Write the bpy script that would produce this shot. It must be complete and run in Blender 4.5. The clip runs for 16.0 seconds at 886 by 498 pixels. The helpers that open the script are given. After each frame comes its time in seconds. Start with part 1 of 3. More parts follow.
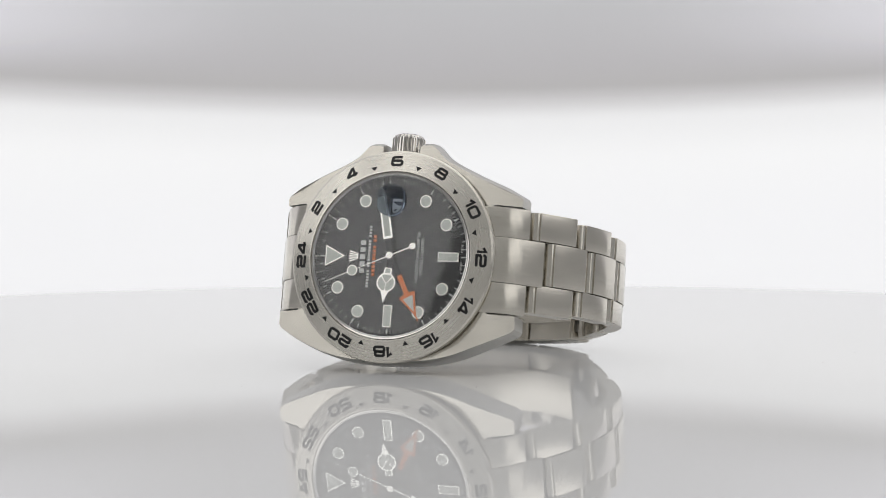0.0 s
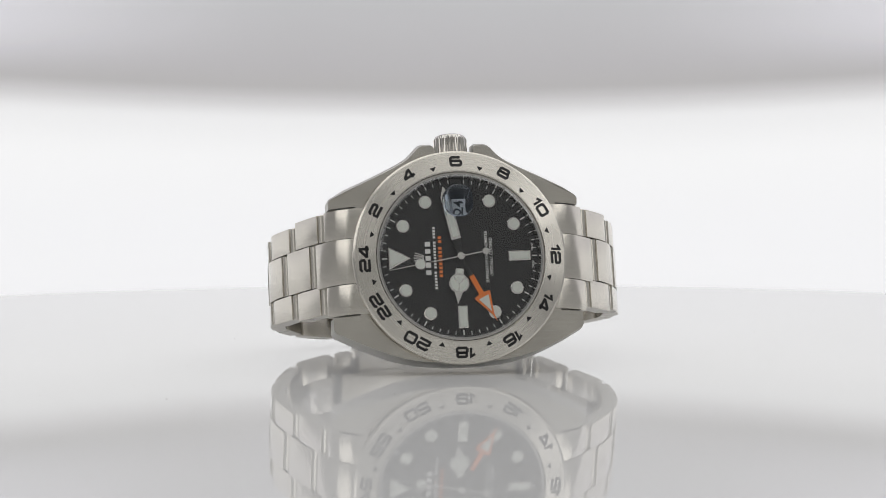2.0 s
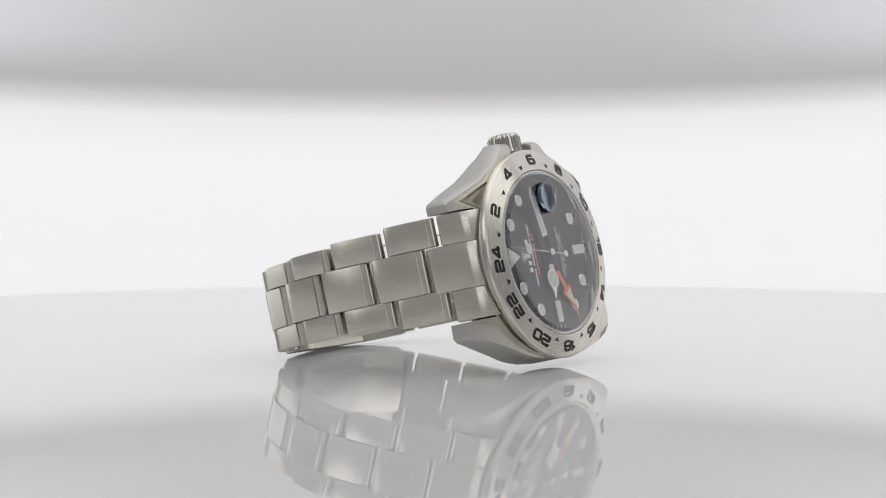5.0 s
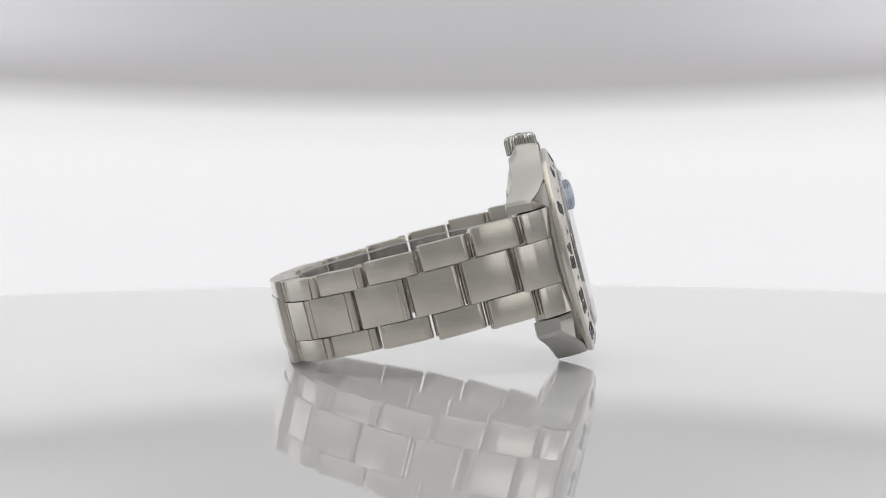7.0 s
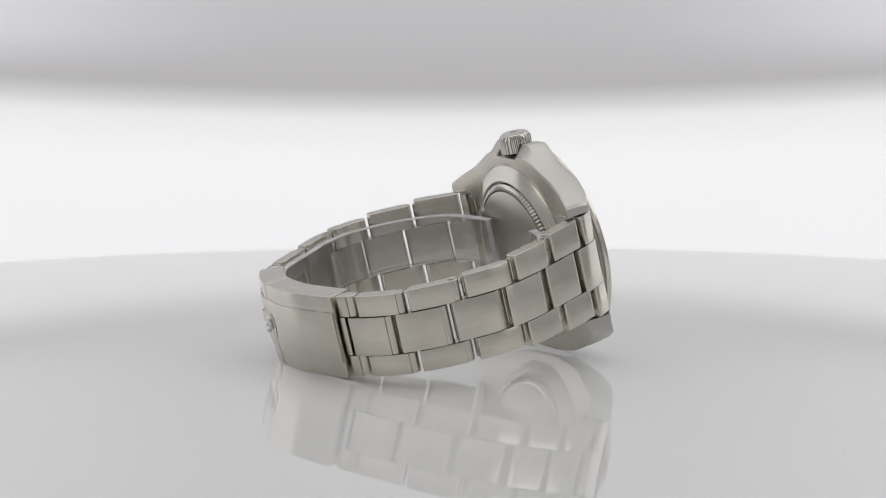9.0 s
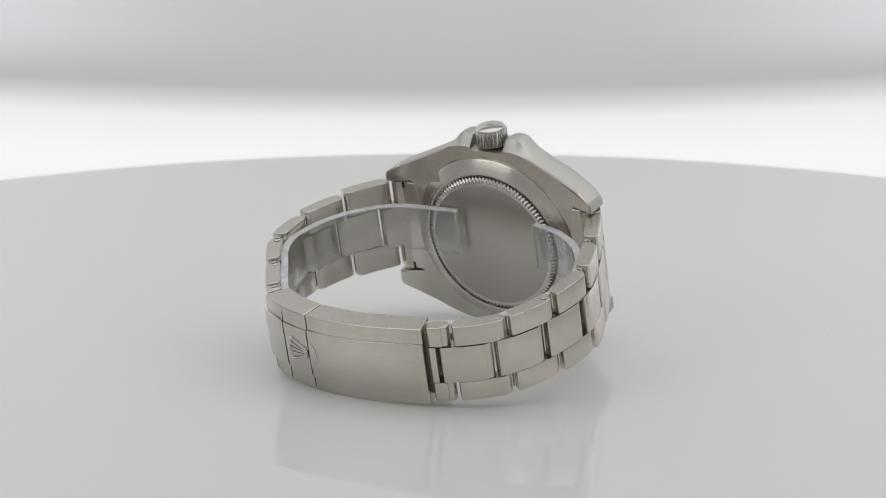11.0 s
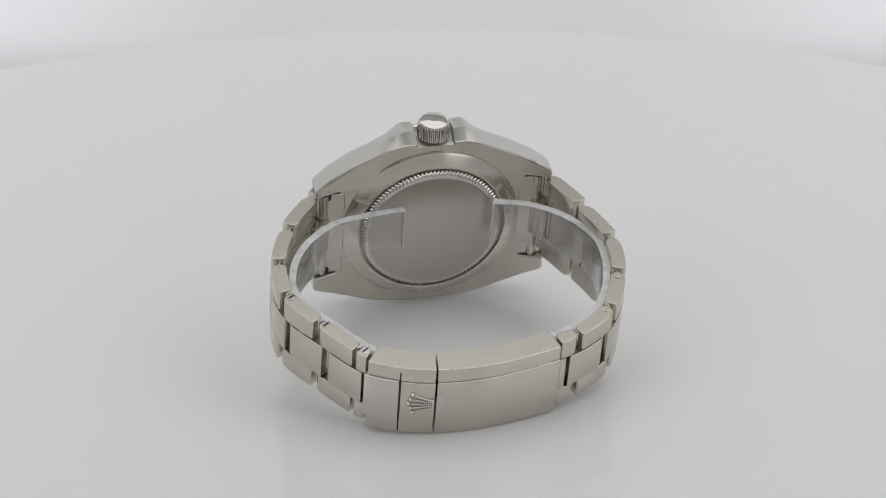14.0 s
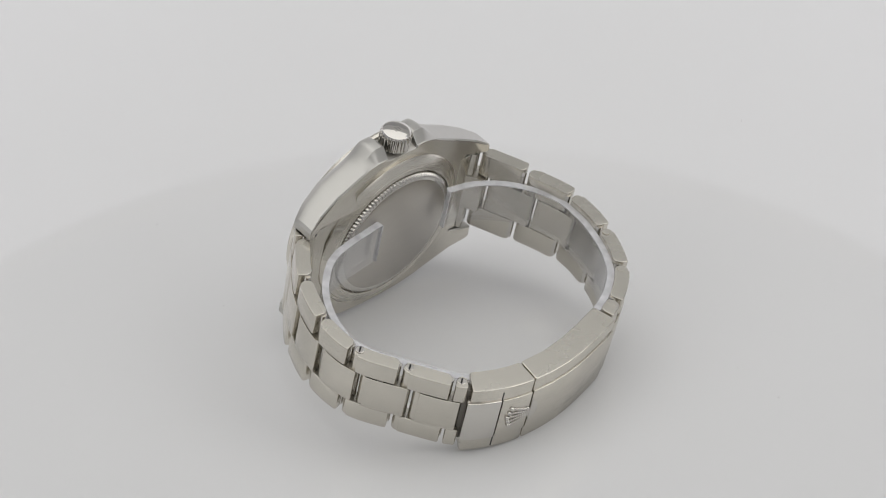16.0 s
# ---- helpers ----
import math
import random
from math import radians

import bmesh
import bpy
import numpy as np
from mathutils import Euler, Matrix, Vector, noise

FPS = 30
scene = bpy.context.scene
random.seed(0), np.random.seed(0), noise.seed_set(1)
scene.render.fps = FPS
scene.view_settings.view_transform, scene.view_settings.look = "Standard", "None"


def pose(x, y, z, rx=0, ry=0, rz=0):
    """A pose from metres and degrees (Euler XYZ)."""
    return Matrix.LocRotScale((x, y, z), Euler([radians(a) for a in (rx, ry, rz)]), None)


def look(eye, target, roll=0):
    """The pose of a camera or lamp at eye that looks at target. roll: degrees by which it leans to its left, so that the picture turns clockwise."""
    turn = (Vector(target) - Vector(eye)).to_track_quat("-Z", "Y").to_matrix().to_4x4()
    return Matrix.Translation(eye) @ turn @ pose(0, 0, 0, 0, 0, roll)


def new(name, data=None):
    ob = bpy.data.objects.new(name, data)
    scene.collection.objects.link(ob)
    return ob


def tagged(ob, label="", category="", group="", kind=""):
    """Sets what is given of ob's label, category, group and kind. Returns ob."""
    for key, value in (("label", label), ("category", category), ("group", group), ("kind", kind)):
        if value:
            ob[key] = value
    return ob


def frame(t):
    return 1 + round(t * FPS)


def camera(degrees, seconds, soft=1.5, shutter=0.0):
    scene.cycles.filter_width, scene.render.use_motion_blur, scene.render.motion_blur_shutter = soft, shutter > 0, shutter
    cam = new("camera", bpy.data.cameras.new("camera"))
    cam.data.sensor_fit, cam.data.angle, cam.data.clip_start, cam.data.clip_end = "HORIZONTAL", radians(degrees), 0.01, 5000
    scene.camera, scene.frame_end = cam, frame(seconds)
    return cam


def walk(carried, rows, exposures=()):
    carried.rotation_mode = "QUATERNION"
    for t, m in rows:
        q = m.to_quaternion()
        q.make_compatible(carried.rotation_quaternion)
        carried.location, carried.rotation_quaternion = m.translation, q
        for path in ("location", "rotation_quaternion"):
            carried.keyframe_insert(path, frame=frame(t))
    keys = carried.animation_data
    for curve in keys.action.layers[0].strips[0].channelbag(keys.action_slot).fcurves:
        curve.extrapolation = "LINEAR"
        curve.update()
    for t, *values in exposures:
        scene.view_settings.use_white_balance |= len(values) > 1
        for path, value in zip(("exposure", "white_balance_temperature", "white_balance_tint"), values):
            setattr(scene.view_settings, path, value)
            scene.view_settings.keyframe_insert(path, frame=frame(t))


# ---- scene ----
# Lengths of the watch are written in millimetres and scaled by MM.
MM = 0.001
PIVOT = 0.00945         # height of the swing axis of the camera arm above the table
REACH = 0.5221          # from the swing axis to the lens
SPIN, FRONT = 15.272, 1.364   # degrees a second of the watch, and the second at which it faces the lens
ELEVATION = [(0.0, 5.34), (7.5, 5.34), (8.0, 5.50), (8.5, 6.81), (9.0, 8.62), (9.5, 10.58), (10.0, 12.65), (10.5, 14.72),
             (11.0, 16.75), (11.5, 18.79), (12.0, 20.84), (12.5, 22.67), (13.0, 24.43), (13.5, 26.07), (14.0, 27.73),
             (14.5, 29.45), (15.0, 31.30), (15.5, 33.13), (16.0, 35.05)]

cam = camera(19.4694, 16.0, soft=0.7)
cam.data.dof.use_dof = True
cam.data.dof.focus_distance = 0.508
cam.data.dof.aperture_fstop = 36.0


def lens_pose(e):
    a, d = radians(e), radians(e - 1.390)
    eye = Vector((0, -REACH * math.cos(a), PIVOT + REACH * math.sin(a)))
    way = Vector((-0.00047, math.cos(d), -math.sin(d)))
    return look(eye, eye + way, -0.166)


def arm_pose(e):
    return pose(0, 0, PIVOT) @ pose(0, 0, 0, -(e - 5.34))


walk(cam, [(t, lens_pose(e)) for t, e in ELEVATION], [(0.0, -0.32), (9.0, -0.36), (12.0, -0.36), (14.0, -0.30), (16.0, -0.20)])

# ---- light: an unseen white tent with added fill glow, unseen soft boxes and a glowing back panel ----
world = bpy.data.worlds.new("studio")
scene.world = world
world.use_nodes = True
world.node_tree.nodes["Background"].inputs[0].default_value = (0.80, 0.81, 0.83, 1)
world.node_tree.nodes["Background"].inputs[1].default_value = 0.25


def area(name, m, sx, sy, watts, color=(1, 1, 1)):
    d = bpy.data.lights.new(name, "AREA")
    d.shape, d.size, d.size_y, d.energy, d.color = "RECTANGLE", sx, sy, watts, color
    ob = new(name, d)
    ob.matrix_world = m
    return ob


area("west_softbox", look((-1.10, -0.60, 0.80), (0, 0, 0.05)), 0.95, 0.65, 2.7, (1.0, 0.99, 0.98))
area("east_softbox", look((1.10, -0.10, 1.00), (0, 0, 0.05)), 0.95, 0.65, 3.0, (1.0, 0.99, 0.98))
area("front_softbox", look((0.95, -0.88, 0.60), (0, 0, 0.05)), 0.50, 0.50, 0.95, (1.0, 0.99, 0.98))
area("overhead_softbox", look((0, 0.05, 0.95), (0, 0, 0)), 1.3, 1.1, 4.2, (1.0, 0.99, 0.97))


# ---- materials ----
def material(name, color, rough=0.5, metal=0.0, ior=1.5, glow=0.0):
    m = bpy.data.materials.new(name)
    m.use_nodes = True
    b = m.node_tree.nodes["Principled BSDF"]
    b.inputs["Base Color"].default_value = (*color, 1)
    b.inputs["Roughness"].default_value = rough
    b.inputs["Metallic"].default_value = metal
    b.inputs["IOR"].default_value = ior
    if glow:
        b.inputs["Emission Color"].default_value = (*color, 1)
        b.inputs["Emission Strength"].default_value = glow
    return m


def grained(m, stretch, amount=0.10, bump=0.02, scale=900.0, detail=4.0, ring=False, tone=0.0):
    """Fine drawn-out grain in roughness and relief, with slow wear over it; ring: the grain runs round the watch's axis."""
    t = m.node_tree
    b = t.nodes["Principled BSDF"]
    co = t.nodes.new("ShaderNodeTexCoord")
    mp = t.nodes.new("ShaderNodeMapping")
    mp.inputs["Scale"].default_value = stretch
    fine = t.nodes.new("ShaderNodeTexNoise")
    fine.inputs["Scale"].default_value = scale
    fine.inputs["Detail"].default_value = detail
    slow = t.nodes.new("ShaderNodeTexNoise")
    slow.inputs["Scale"].default_value = 160.0
    slow.inputs["Detail"].default_value = 3.0
    if ring:
        sp, cb, flat, ln = (t.nodes.new("ShaderNode" + k) for k in ("SeparateXYZ", "CombineXYZ", "CombineXYZ", "VectorMath"))
        ln.operation = "LENGTH"
        t.links.new(co.outputs["Object"], sp.inputs[0])
        t.links.new(sp.outputs["X"], flat.inputs["X"])
        t.links.new(sp.outputs["Z"], flat.inputs["Z"])
        t.links.new(flat.outputs[0], ln.inputs[0])
        t.links.new(ln.outputs["Value"], cb.inputs["Z"])
        t.links.new(sp.outputs["X"], cb.inputs["X"])
        t.links.new(sp.outputs["Z"], cb.inputs["Y"])
        t.links.new(cb.outputs[0], mp.inputs["Vector"])
    else:
        t.links.new(co.outputs["Object"], mp.inputs["Vector"])
    t.links.new(mp.outputs["Vector"], fine.inputs["Vector"])
    t.links.new(co.outputs["Object"], slow.inputs["Vector"])
    add = t.nodes.new("ShaderNodeMath")
    add.operation = "ADD"
    t.links.new(fine.outputs["Fac"], add.inputs[0])
    t.links.new(slow.outputs["Fac"], add.inputs[1])
    ramp = t.nodes.new("ShaderNodeMapRange")
    ramp.inputs["From Min"].default_value, ramp.inputs["From Max"].default_value = 0.6, 1.4
    r = b.inputs["Roughness"].default_value
    ramp.inputs["To Min"].default_value, ramp.inputs["To Max"].default_value = max(0.003, r - amount), r + amount
    t.links.new(add.outputs[0], ramp.inputs["Value"])
    t.links.new(ramp.outputs["Result"], b.inputs["Roughness"])
    if tone:
        c = Vector(b.inputs["Base Color"].default_value[:3])
        mix = t.nodes.new("ShaderNodeMix")
        mix.data_type = "RGBA"
        mr = t.nodes.new("ShaderNodeMapRange")
        mr.inputs["From Min"].default_value, mr.inputs["From Max"].default_value = 0.7, 1.3
        t.links.new(add.outputs[0], mr.inputs["Value"])
        t.links.new(mr.outputs["Result"], mix.inputs[0])
        mix.inputs[6].default_value = (*(c * (1 - tone)), 1)
        mix.inputs[7].default_value = (*(c * (1 + tone)), 1)
        t.links.new(mix.outputs[2], b.inputs["Base Color"])
    if bump:
        bp = t.nodes.new("ShaderNodeBump")
        bp.inputs["Strength"].default_value = bump
        bp.inputs["Distance"].default_value = 0.0002
        t.links.new(fine.outputs["Fac"], bp.inputs["Height"])
        t.links.new(bp.outputs["Normal"], b.inputs["Normal"])
    return m


def brushed(m, amount, around=False):
    """Brush lines spread the gloss across them: over the band's width, or outwards from the watch's axis (around)."""
    t = m.node_tree
    b = t.nodes["Principled BSDF"]
    b.inputs["Anisotropic"].default_value = amount
    turn = t.nodes.new("ShaderNodeVectorTransform")
    turn.vector_type, turn.convert_from, turn.convert_to = "VECTOR", "OBJECT", "WORLD"
    if around:
        co, sp, cb = (t.nodes.new("ShaderNode" + k) for k in ("TexCoord", "SeparateXYZ", "CombineXYZ"))
        t.links.new(co.outputs["Object"], sp.inputs[0])
        t.links.new(sp.outputs["X"], cb.inputs["X"])
        t.links.new(sp.outputs["Z"], cb.inputs["Z"])
        nz = t.nodes.new("ShaderNodeVectorMath")
        nz.operation = "NORMALIZE"
        t.links.new(cb.outputs[0], nz.inputs[0])
        t.links.new(nz.outputs[0], turn.inputs[0])
    else:
        turn.inputs[0].default_value = (0, 0, 1)
    t.links.new(turn.outputs[0], b.inputs["Tangent"])
    return m


STEEL = (0.65, 0.620, 0.556)
BRUSHED = brushed(grained(material("brushed_steel", STEEL, 0.22, 1.0), (1, 1, 22), 0.03, 0.0, 260, detail=3.0, tone=0.075), 0.93)
RIM = grained(material("satin_link_edge_steel", (0.55, 0.528, 0.475), 0.27, 1.0), (1, 1, 1), 0.015, 0.0, 150, detail=2.0)
BRUSHED_RING = brushed(grained(material("satin_steel", (0.72, 0.69, 0.625), 0.27, 1.0), (0.05, 0.05, 14), 0.02, 0.0, 260, ring=True, tone=0.025), 0.9, True)
POLISHED = grained(material("polished_steel", (0.64, 0.62, 0.585), 0.09, 1.0), (1, 1, 1), 0.04, 0.0, 1200)
SATIN_BACK = grained(material("caseback_steel", (0.54, 0.515, 0.475), 0.30, 1.0), (1, 1, 6), 0.03, 0.0, 120, tone=0.02)
FLANK = grained(material("polished_flank_steel", (0.55, 0.54, 0.51), 0.43, 1.0), (1, 1, 1), 0.03, 0.0, 600)
# Darker copy of the steel that paints shade into narrow gaps.
PAINTED_SHADE = material("painted_shade_steel", (0.20, 0.19, 0.175), 0.35, 1.0)
BLACK_PAINT = material("black_enamel", (0.008, 0.008, 0.008), 0.35)
DIAL_BLACK = grained(material("black_lacquer_dial", (0.014, 0.014, 0.014), 0.2), (1, 1, 1), 0.01, 0.0, 60)
LUME = grained(material("luminous_paint", (0.66, 0.69, 0.63), 0.6), (1, 1, 1), 0.1, 0.05, 3000)
WHITE_GOLD = grained(material("white_gold", (0.80, 0.79, 0.75), 0.12, 1.0), (1, 1, 1), 0.04, 0.0, 1500)
PRINT = material("white_print", (0.75, 0.75, 0.73), 0.5)
ORANGE = material("orange_enamel", (0.80, 0.20, 0.03), 0.38)
DATE_WHITE = material("date_disc_white", (0.82, 0.82, 0.80), 0.5)
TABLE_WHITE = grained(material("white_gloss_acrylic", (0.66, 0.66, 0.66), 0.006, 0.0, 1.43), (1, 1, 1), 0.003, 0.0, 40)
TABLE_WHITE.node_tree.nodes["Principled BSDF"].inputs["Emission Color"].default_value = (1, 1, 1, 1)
TABLE_WHITE.node_tree.nodes["Principled BSDF"].inputs["Emission Strength"].default_value = 0.05  # faint glow added to the acrylic to weaken shadows; no lamp stands below
# Glow added to the unseen fabric walls as fill for the steel.
FABRIC = grained(material("added_glow_fabric", (0.60, 0.60, 0.61), 0.8, glow=0.15), (1, 1, 1), 0.1, 0.1, 400)
SEAM = material("backdrop_seam", (0.50, 0.47, 0.45), 0.7)


def backlit():
    """Diffuser sheet: a height ramp in its emission paints the bright lower part, which thins out over a few
    millimetres to grey.
    """
    m = material("painted_glow_sheet", (0.60, 0.60, 0.61), 0.9, glow=1.17)
    t = m.node_tree
    b = t.nodes["Principled BSDF"]
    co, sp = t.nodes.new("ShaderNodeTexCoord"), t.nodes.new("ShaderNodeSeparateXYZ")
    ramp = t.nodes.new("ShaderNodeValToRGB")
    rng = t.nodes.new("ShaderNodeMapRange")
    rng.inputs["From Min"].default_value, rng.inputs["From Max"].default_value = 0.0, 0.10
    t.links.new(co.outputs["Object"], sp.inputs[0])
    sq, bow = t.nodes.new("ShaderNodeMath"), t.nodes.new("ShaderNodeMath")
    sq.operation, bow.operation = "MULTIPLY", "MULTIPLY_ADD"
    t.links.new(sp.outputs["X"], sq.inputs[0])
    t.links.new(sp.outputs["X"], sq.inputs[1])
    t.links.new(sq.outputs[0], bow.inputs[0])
    bow.inputs[1].default_value = -0.27      # the painted glow's edge bows up towards its sides
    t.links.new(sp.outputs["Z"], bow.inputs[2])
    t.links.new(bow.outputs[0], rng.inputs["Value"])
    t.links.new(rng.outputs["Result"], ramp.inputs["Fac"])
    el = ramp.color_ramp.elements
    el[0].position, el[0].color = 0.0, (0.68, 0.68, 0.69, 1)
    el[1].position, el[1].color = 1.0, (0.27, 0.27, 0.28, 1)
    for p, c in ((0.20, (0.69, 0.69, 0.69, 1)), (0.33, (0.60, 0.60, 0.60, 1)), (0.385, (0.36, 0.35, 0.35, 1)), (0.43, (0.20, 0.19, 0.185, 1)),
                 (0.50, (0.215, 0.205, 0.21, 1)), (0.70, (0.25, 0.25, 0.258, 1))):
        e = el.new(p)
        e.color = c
    # brighter upper corners, painted into the emission at both sides of the sheet
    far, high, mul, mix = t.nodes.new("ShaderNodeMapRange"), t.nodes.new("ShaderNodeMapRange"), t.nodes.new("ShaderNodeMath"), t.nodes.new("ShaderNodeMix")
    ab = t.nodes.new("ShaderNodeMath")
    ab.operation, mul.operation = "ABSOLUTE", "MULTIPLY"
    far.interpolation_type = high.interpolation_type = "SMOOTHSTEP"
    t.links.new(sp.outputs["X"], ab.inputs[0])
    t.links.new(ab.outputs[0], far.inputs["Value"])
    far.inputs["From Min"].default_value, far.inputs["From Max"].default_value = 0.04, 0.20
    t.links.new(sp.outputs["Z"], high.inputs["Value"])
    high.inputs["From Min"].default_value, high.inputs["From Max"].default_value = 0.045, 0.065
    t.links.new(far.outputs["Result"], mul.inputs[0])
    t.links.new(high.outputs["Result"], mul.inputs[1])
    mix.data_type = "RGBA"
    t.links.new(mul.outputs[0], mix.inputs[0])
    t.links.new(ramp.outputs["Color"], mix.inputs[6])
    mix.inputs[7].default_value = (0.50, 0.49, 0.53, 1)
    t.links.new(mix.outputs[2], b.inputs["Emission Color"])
    return m


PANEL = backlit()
# Unseen ceiling and room wall: glow added as fill, neither is a lamp.
CEILING = material("added_glow_roof", (0.8, 0.8, 0.8), 0.8, glow=0.29)
ROOM = grained(material("added_glow_wall", (0.35, 0.35, 0.345), 0.8, glow=0.62), (1, 1, 1), 0.1, 0.1, 60)
FLOOR_GREY = grained(material("floor_grey", (0.16, 0.16, 0.16), 0.7), (1, 1, 1), 0.1, 0.1, 60)
PLAIN_WHITE = material("white_paint", (0.8, 0.8, 0.8), 0.6)
DUST = material("dust", (0.25, 0.24, 0.22), 0.9)


def clear(name, tint, rough, ior, haze=0.0):
    """Thin clear sheet: lets light straight through, with a gloss that grows at a glance."""
    m = bpy.data.materials.new(name)
    m.use_nodes = True
    t = m.node_tree
    t.nodes.remove(t.nodes["Principled BSDF"])
    out = t.nodes["Material Output"]
    a, b = t.nodes.new("ShaderNodeBsdfTransparent"), t.nodes.new("ShaderNodeBsdfGlossy")
    a.inputs[0].default_value = (*tint, 1)
    b.inputs["Roughness"].default_value = rough
    f, mix = t.nodes.new("ShaderNodeLayerWeight"), t.nodes.new("ShaderNodeMixShader")
    f.inputs["Blend"].default_value = 0.5
    up, mul = t.nodes.new("ShaderNodeMath"), t.nodes.new("ShaderNodeMath")
    up.operation, mul.operation = "POWER", "MULTIPLY_ADD"
    up.inputs[1].default_value = 2.7
    low = ((ior - 1) / (ior + 1)) ** 2
    mul.inputs[1].default_value, mul.inputs[2].default_value = 1 - low, low
    t.links.new(f.outputs["Facing"], up.inputs[0])
    t.links.new(up.outputs[0], mul.inputs[0])
    t.links.new(mul.outputs[0], mix.inputs[0])
    t.links.new(a.outputs[0], mix.inputs[1])
    t.links.new(b.outputs[0], mix.inputs[2])
    last = mix
    if haze:
        d, last = t.nodes.new("ShaderNodeBsdfDiffuse"), t.nodes.new("ShaderNodeMixShader")
        d.inputs[0].default_value = (0.80, 0.80, 0.82, 1)
        co, no, mr = t.nodes.new("ShaderNodeTexCoord"), t.nodes.new("ShaderNodeTexNoise"), t.nodes.new("ShaderNodeMapRange")
        no.inputs["Scale"].default_value = 350.0
        mr.inputs["To Min"].default_value, mr.inputs["To Max"].default_value = haze * 0.4, haze * 1.6
        t.links.new(co.outputs["Object"], no.inputs["Vector"])
        t.links.new(no.outputs["Fac"], mr.inputs["Value"])
        t.links.new(mr.outputs["Result"], last.inputs[0])
        t.links.new(mix.outputs[0], last.inputs[1])
        t.links.new(d.outputs[0], last.inputs[2])
    t.links.new(last.outputs[0], out.inputs["Surface"])
    return m


SAPPHIRE = clear("sapphire_crystal", (0.99, 0.99, 0.99), 0.01, 1.72)


def thick_glass(name, tint, ior):
    m = bpy.data.materials.new(name)
    m.use_nodes = True
    t = m.node_tree
    t.nodes.remove(t.nodes["Principled BSDF"])
    g = t.nodes.new("ShaderNodeBsdfGlass")
    g.inputs["Color"].default_value, g.inputs["Roughness"].default_value, g.inputs["IOR"].default_value = (*tint, 1), 0.0, ior
    t.links.new(g.outputs[0], t.nodes["Material Output"].inputs["Surface"])
    return m


LENS = thick_glass("coated_lens", (0.74, 0.77, 0.81), 1.42)
SAPPHIRE_EDGE = clear("sapphire_edge", (0.86, 0.87, 0.88), 0.06, 1.7)
PLASTIC = clear("clear_plastic", (0.97, 0.97, 0.975), 0.10, 1.5, 0.035)
PLASTIC_EDGE = clear("clear_plastic_edge", (0.9, 0.9, 0.91), 0.2, 1.9, 0.5)


# ---- mesh helpers ----
def finish(bm, name, mat, smooth=None):
    bmesh.ops.remove_doubles(bm, verts=bm.verts, dist=1e-7)
    bmesh.ops.recalc_face_normals(bm, faces=bm.faces)
    me = bpy.data.meshes.new(name)
    bm.to_mesh(me)
    bm.free()
    for m in (mat if isinstance(mat, (list, tuple)) else [mat]):
        me.materials.append(m)
    if smooth is not None:
        for p in me.polygons:
            p.use_smooth = True
        me.set_sharp_from_angle(angle=radians(smooth))
        for p in me.polygons:
            if len(p.vertices) > 6:
                p.use_smooth = False
    return me


def part(name, bm, mat, parent, label="", smooth=35):
    ob = new(name, finish(bm, name, mat, smooth))
    if mat is BRUSHED:      # the narrow sides are plain satin
        ob.data.materials.append(RIM)
        for p in ob.data.polygons:
            if abs(p.normal.z) > 0.6:
                p.material_index = 1
    ob.parent = parent
    return tagged(ob, label)


def lathe(profile, n=96, closed=False, bm=None, axis="y"):
    """Turn a profile of (radius, depth) about the watch's front-back axis."""
    bm = bm or bmesh.new()
    rings = []
    for r, y in profile:
        if r < 1e-6:
            rings.append([bm.verts.new((0, y * MM, 0))])
            continue
        ring = []
        for i in range(n):
            a = 2 * math.pi * i / n
            ring.append(bm.verts.new((r * math.cos(a) * MM, y * MM, r * math.sin(a) * MM)))
        rings.append(ring)
    pairs = list(zip(rings, rings[1:])) + ([(rings[-1], rings[0])] if closed else [])
    for a, b in pairs:
        if len(a) == 1 and len(b) == 1:
            continue
        for i in range(n):
            j = (i + 1) % n
            if len(a) == 1:
                bm.faces.new((a[0], b[i], b[j]))
            elif len(b) == 1:
                bm.faces.new((a[i], b[0], a[j]))
            else:
                bm.faces.new((a[i], b[i], b[j], a[j]))
    return bm


def loft(bm, rings, cap=True):
    """Skin a stack of closed rings of points in metres."""
    vs = [[bm.verts.new(p) for p in ring] for ring in rings]
    n = len(vs[0])
    for a, b in zip(vs, vs[1:]):
        for i in range(n):
            j = (i + 1) % n
            bm.faces.new((a[i], a[j], b[j], b[i]))
    if cap:
        bm.faces.new(vs[0])
        bm.faces.new(list(reversed(vs[-1])))
    return bm


def inset(points, d):
    """A closed counter-clockwise outline, drawn in by d."""
    out, n = [], len(points)
    for i in range(n):
        p, q, r = Vector(points[i - 1]), Vector(points[i]), Vector(points[(i + 1) % n])
        a, b = (q - p).normalized(), (r - q).normalized()
        na, nb = Vector((-a.y, a.x)), Vector((-b.y, b.x))
        k = na + nb
        k = k / max(0.35, k.dot(na)) if k.length > 1e-6 else na
        out.append((q.x + k.x * d, q.y + k.y * d))
    return out


def plate(outline, y0, y1, bevel=0.0, bm=None):
    """Extrude an outline of (x, z) from depth y0 (front) to y1 (back), chamfered at both ends."""
    bm = bm or bmesh.new()
    area2 = sum(a[0] * b[1] - b[0] * a[1] for a, b in zip(outline, outline[1:] + outline[:1]))
    if area2 < 0:
        outline = outline[::-1]
    small = inset(outline, bevel) if bevel else outline
    rows = [(small, y0), (outline, y0 + bevel), (outline, y1 - bevel), (small, y1)] if bevel else [(outline, y0), (outline, y1)]
    return loft(bm, [[Vector((x, y, z)) * MM for x, z in ol] for ol, y in rows])


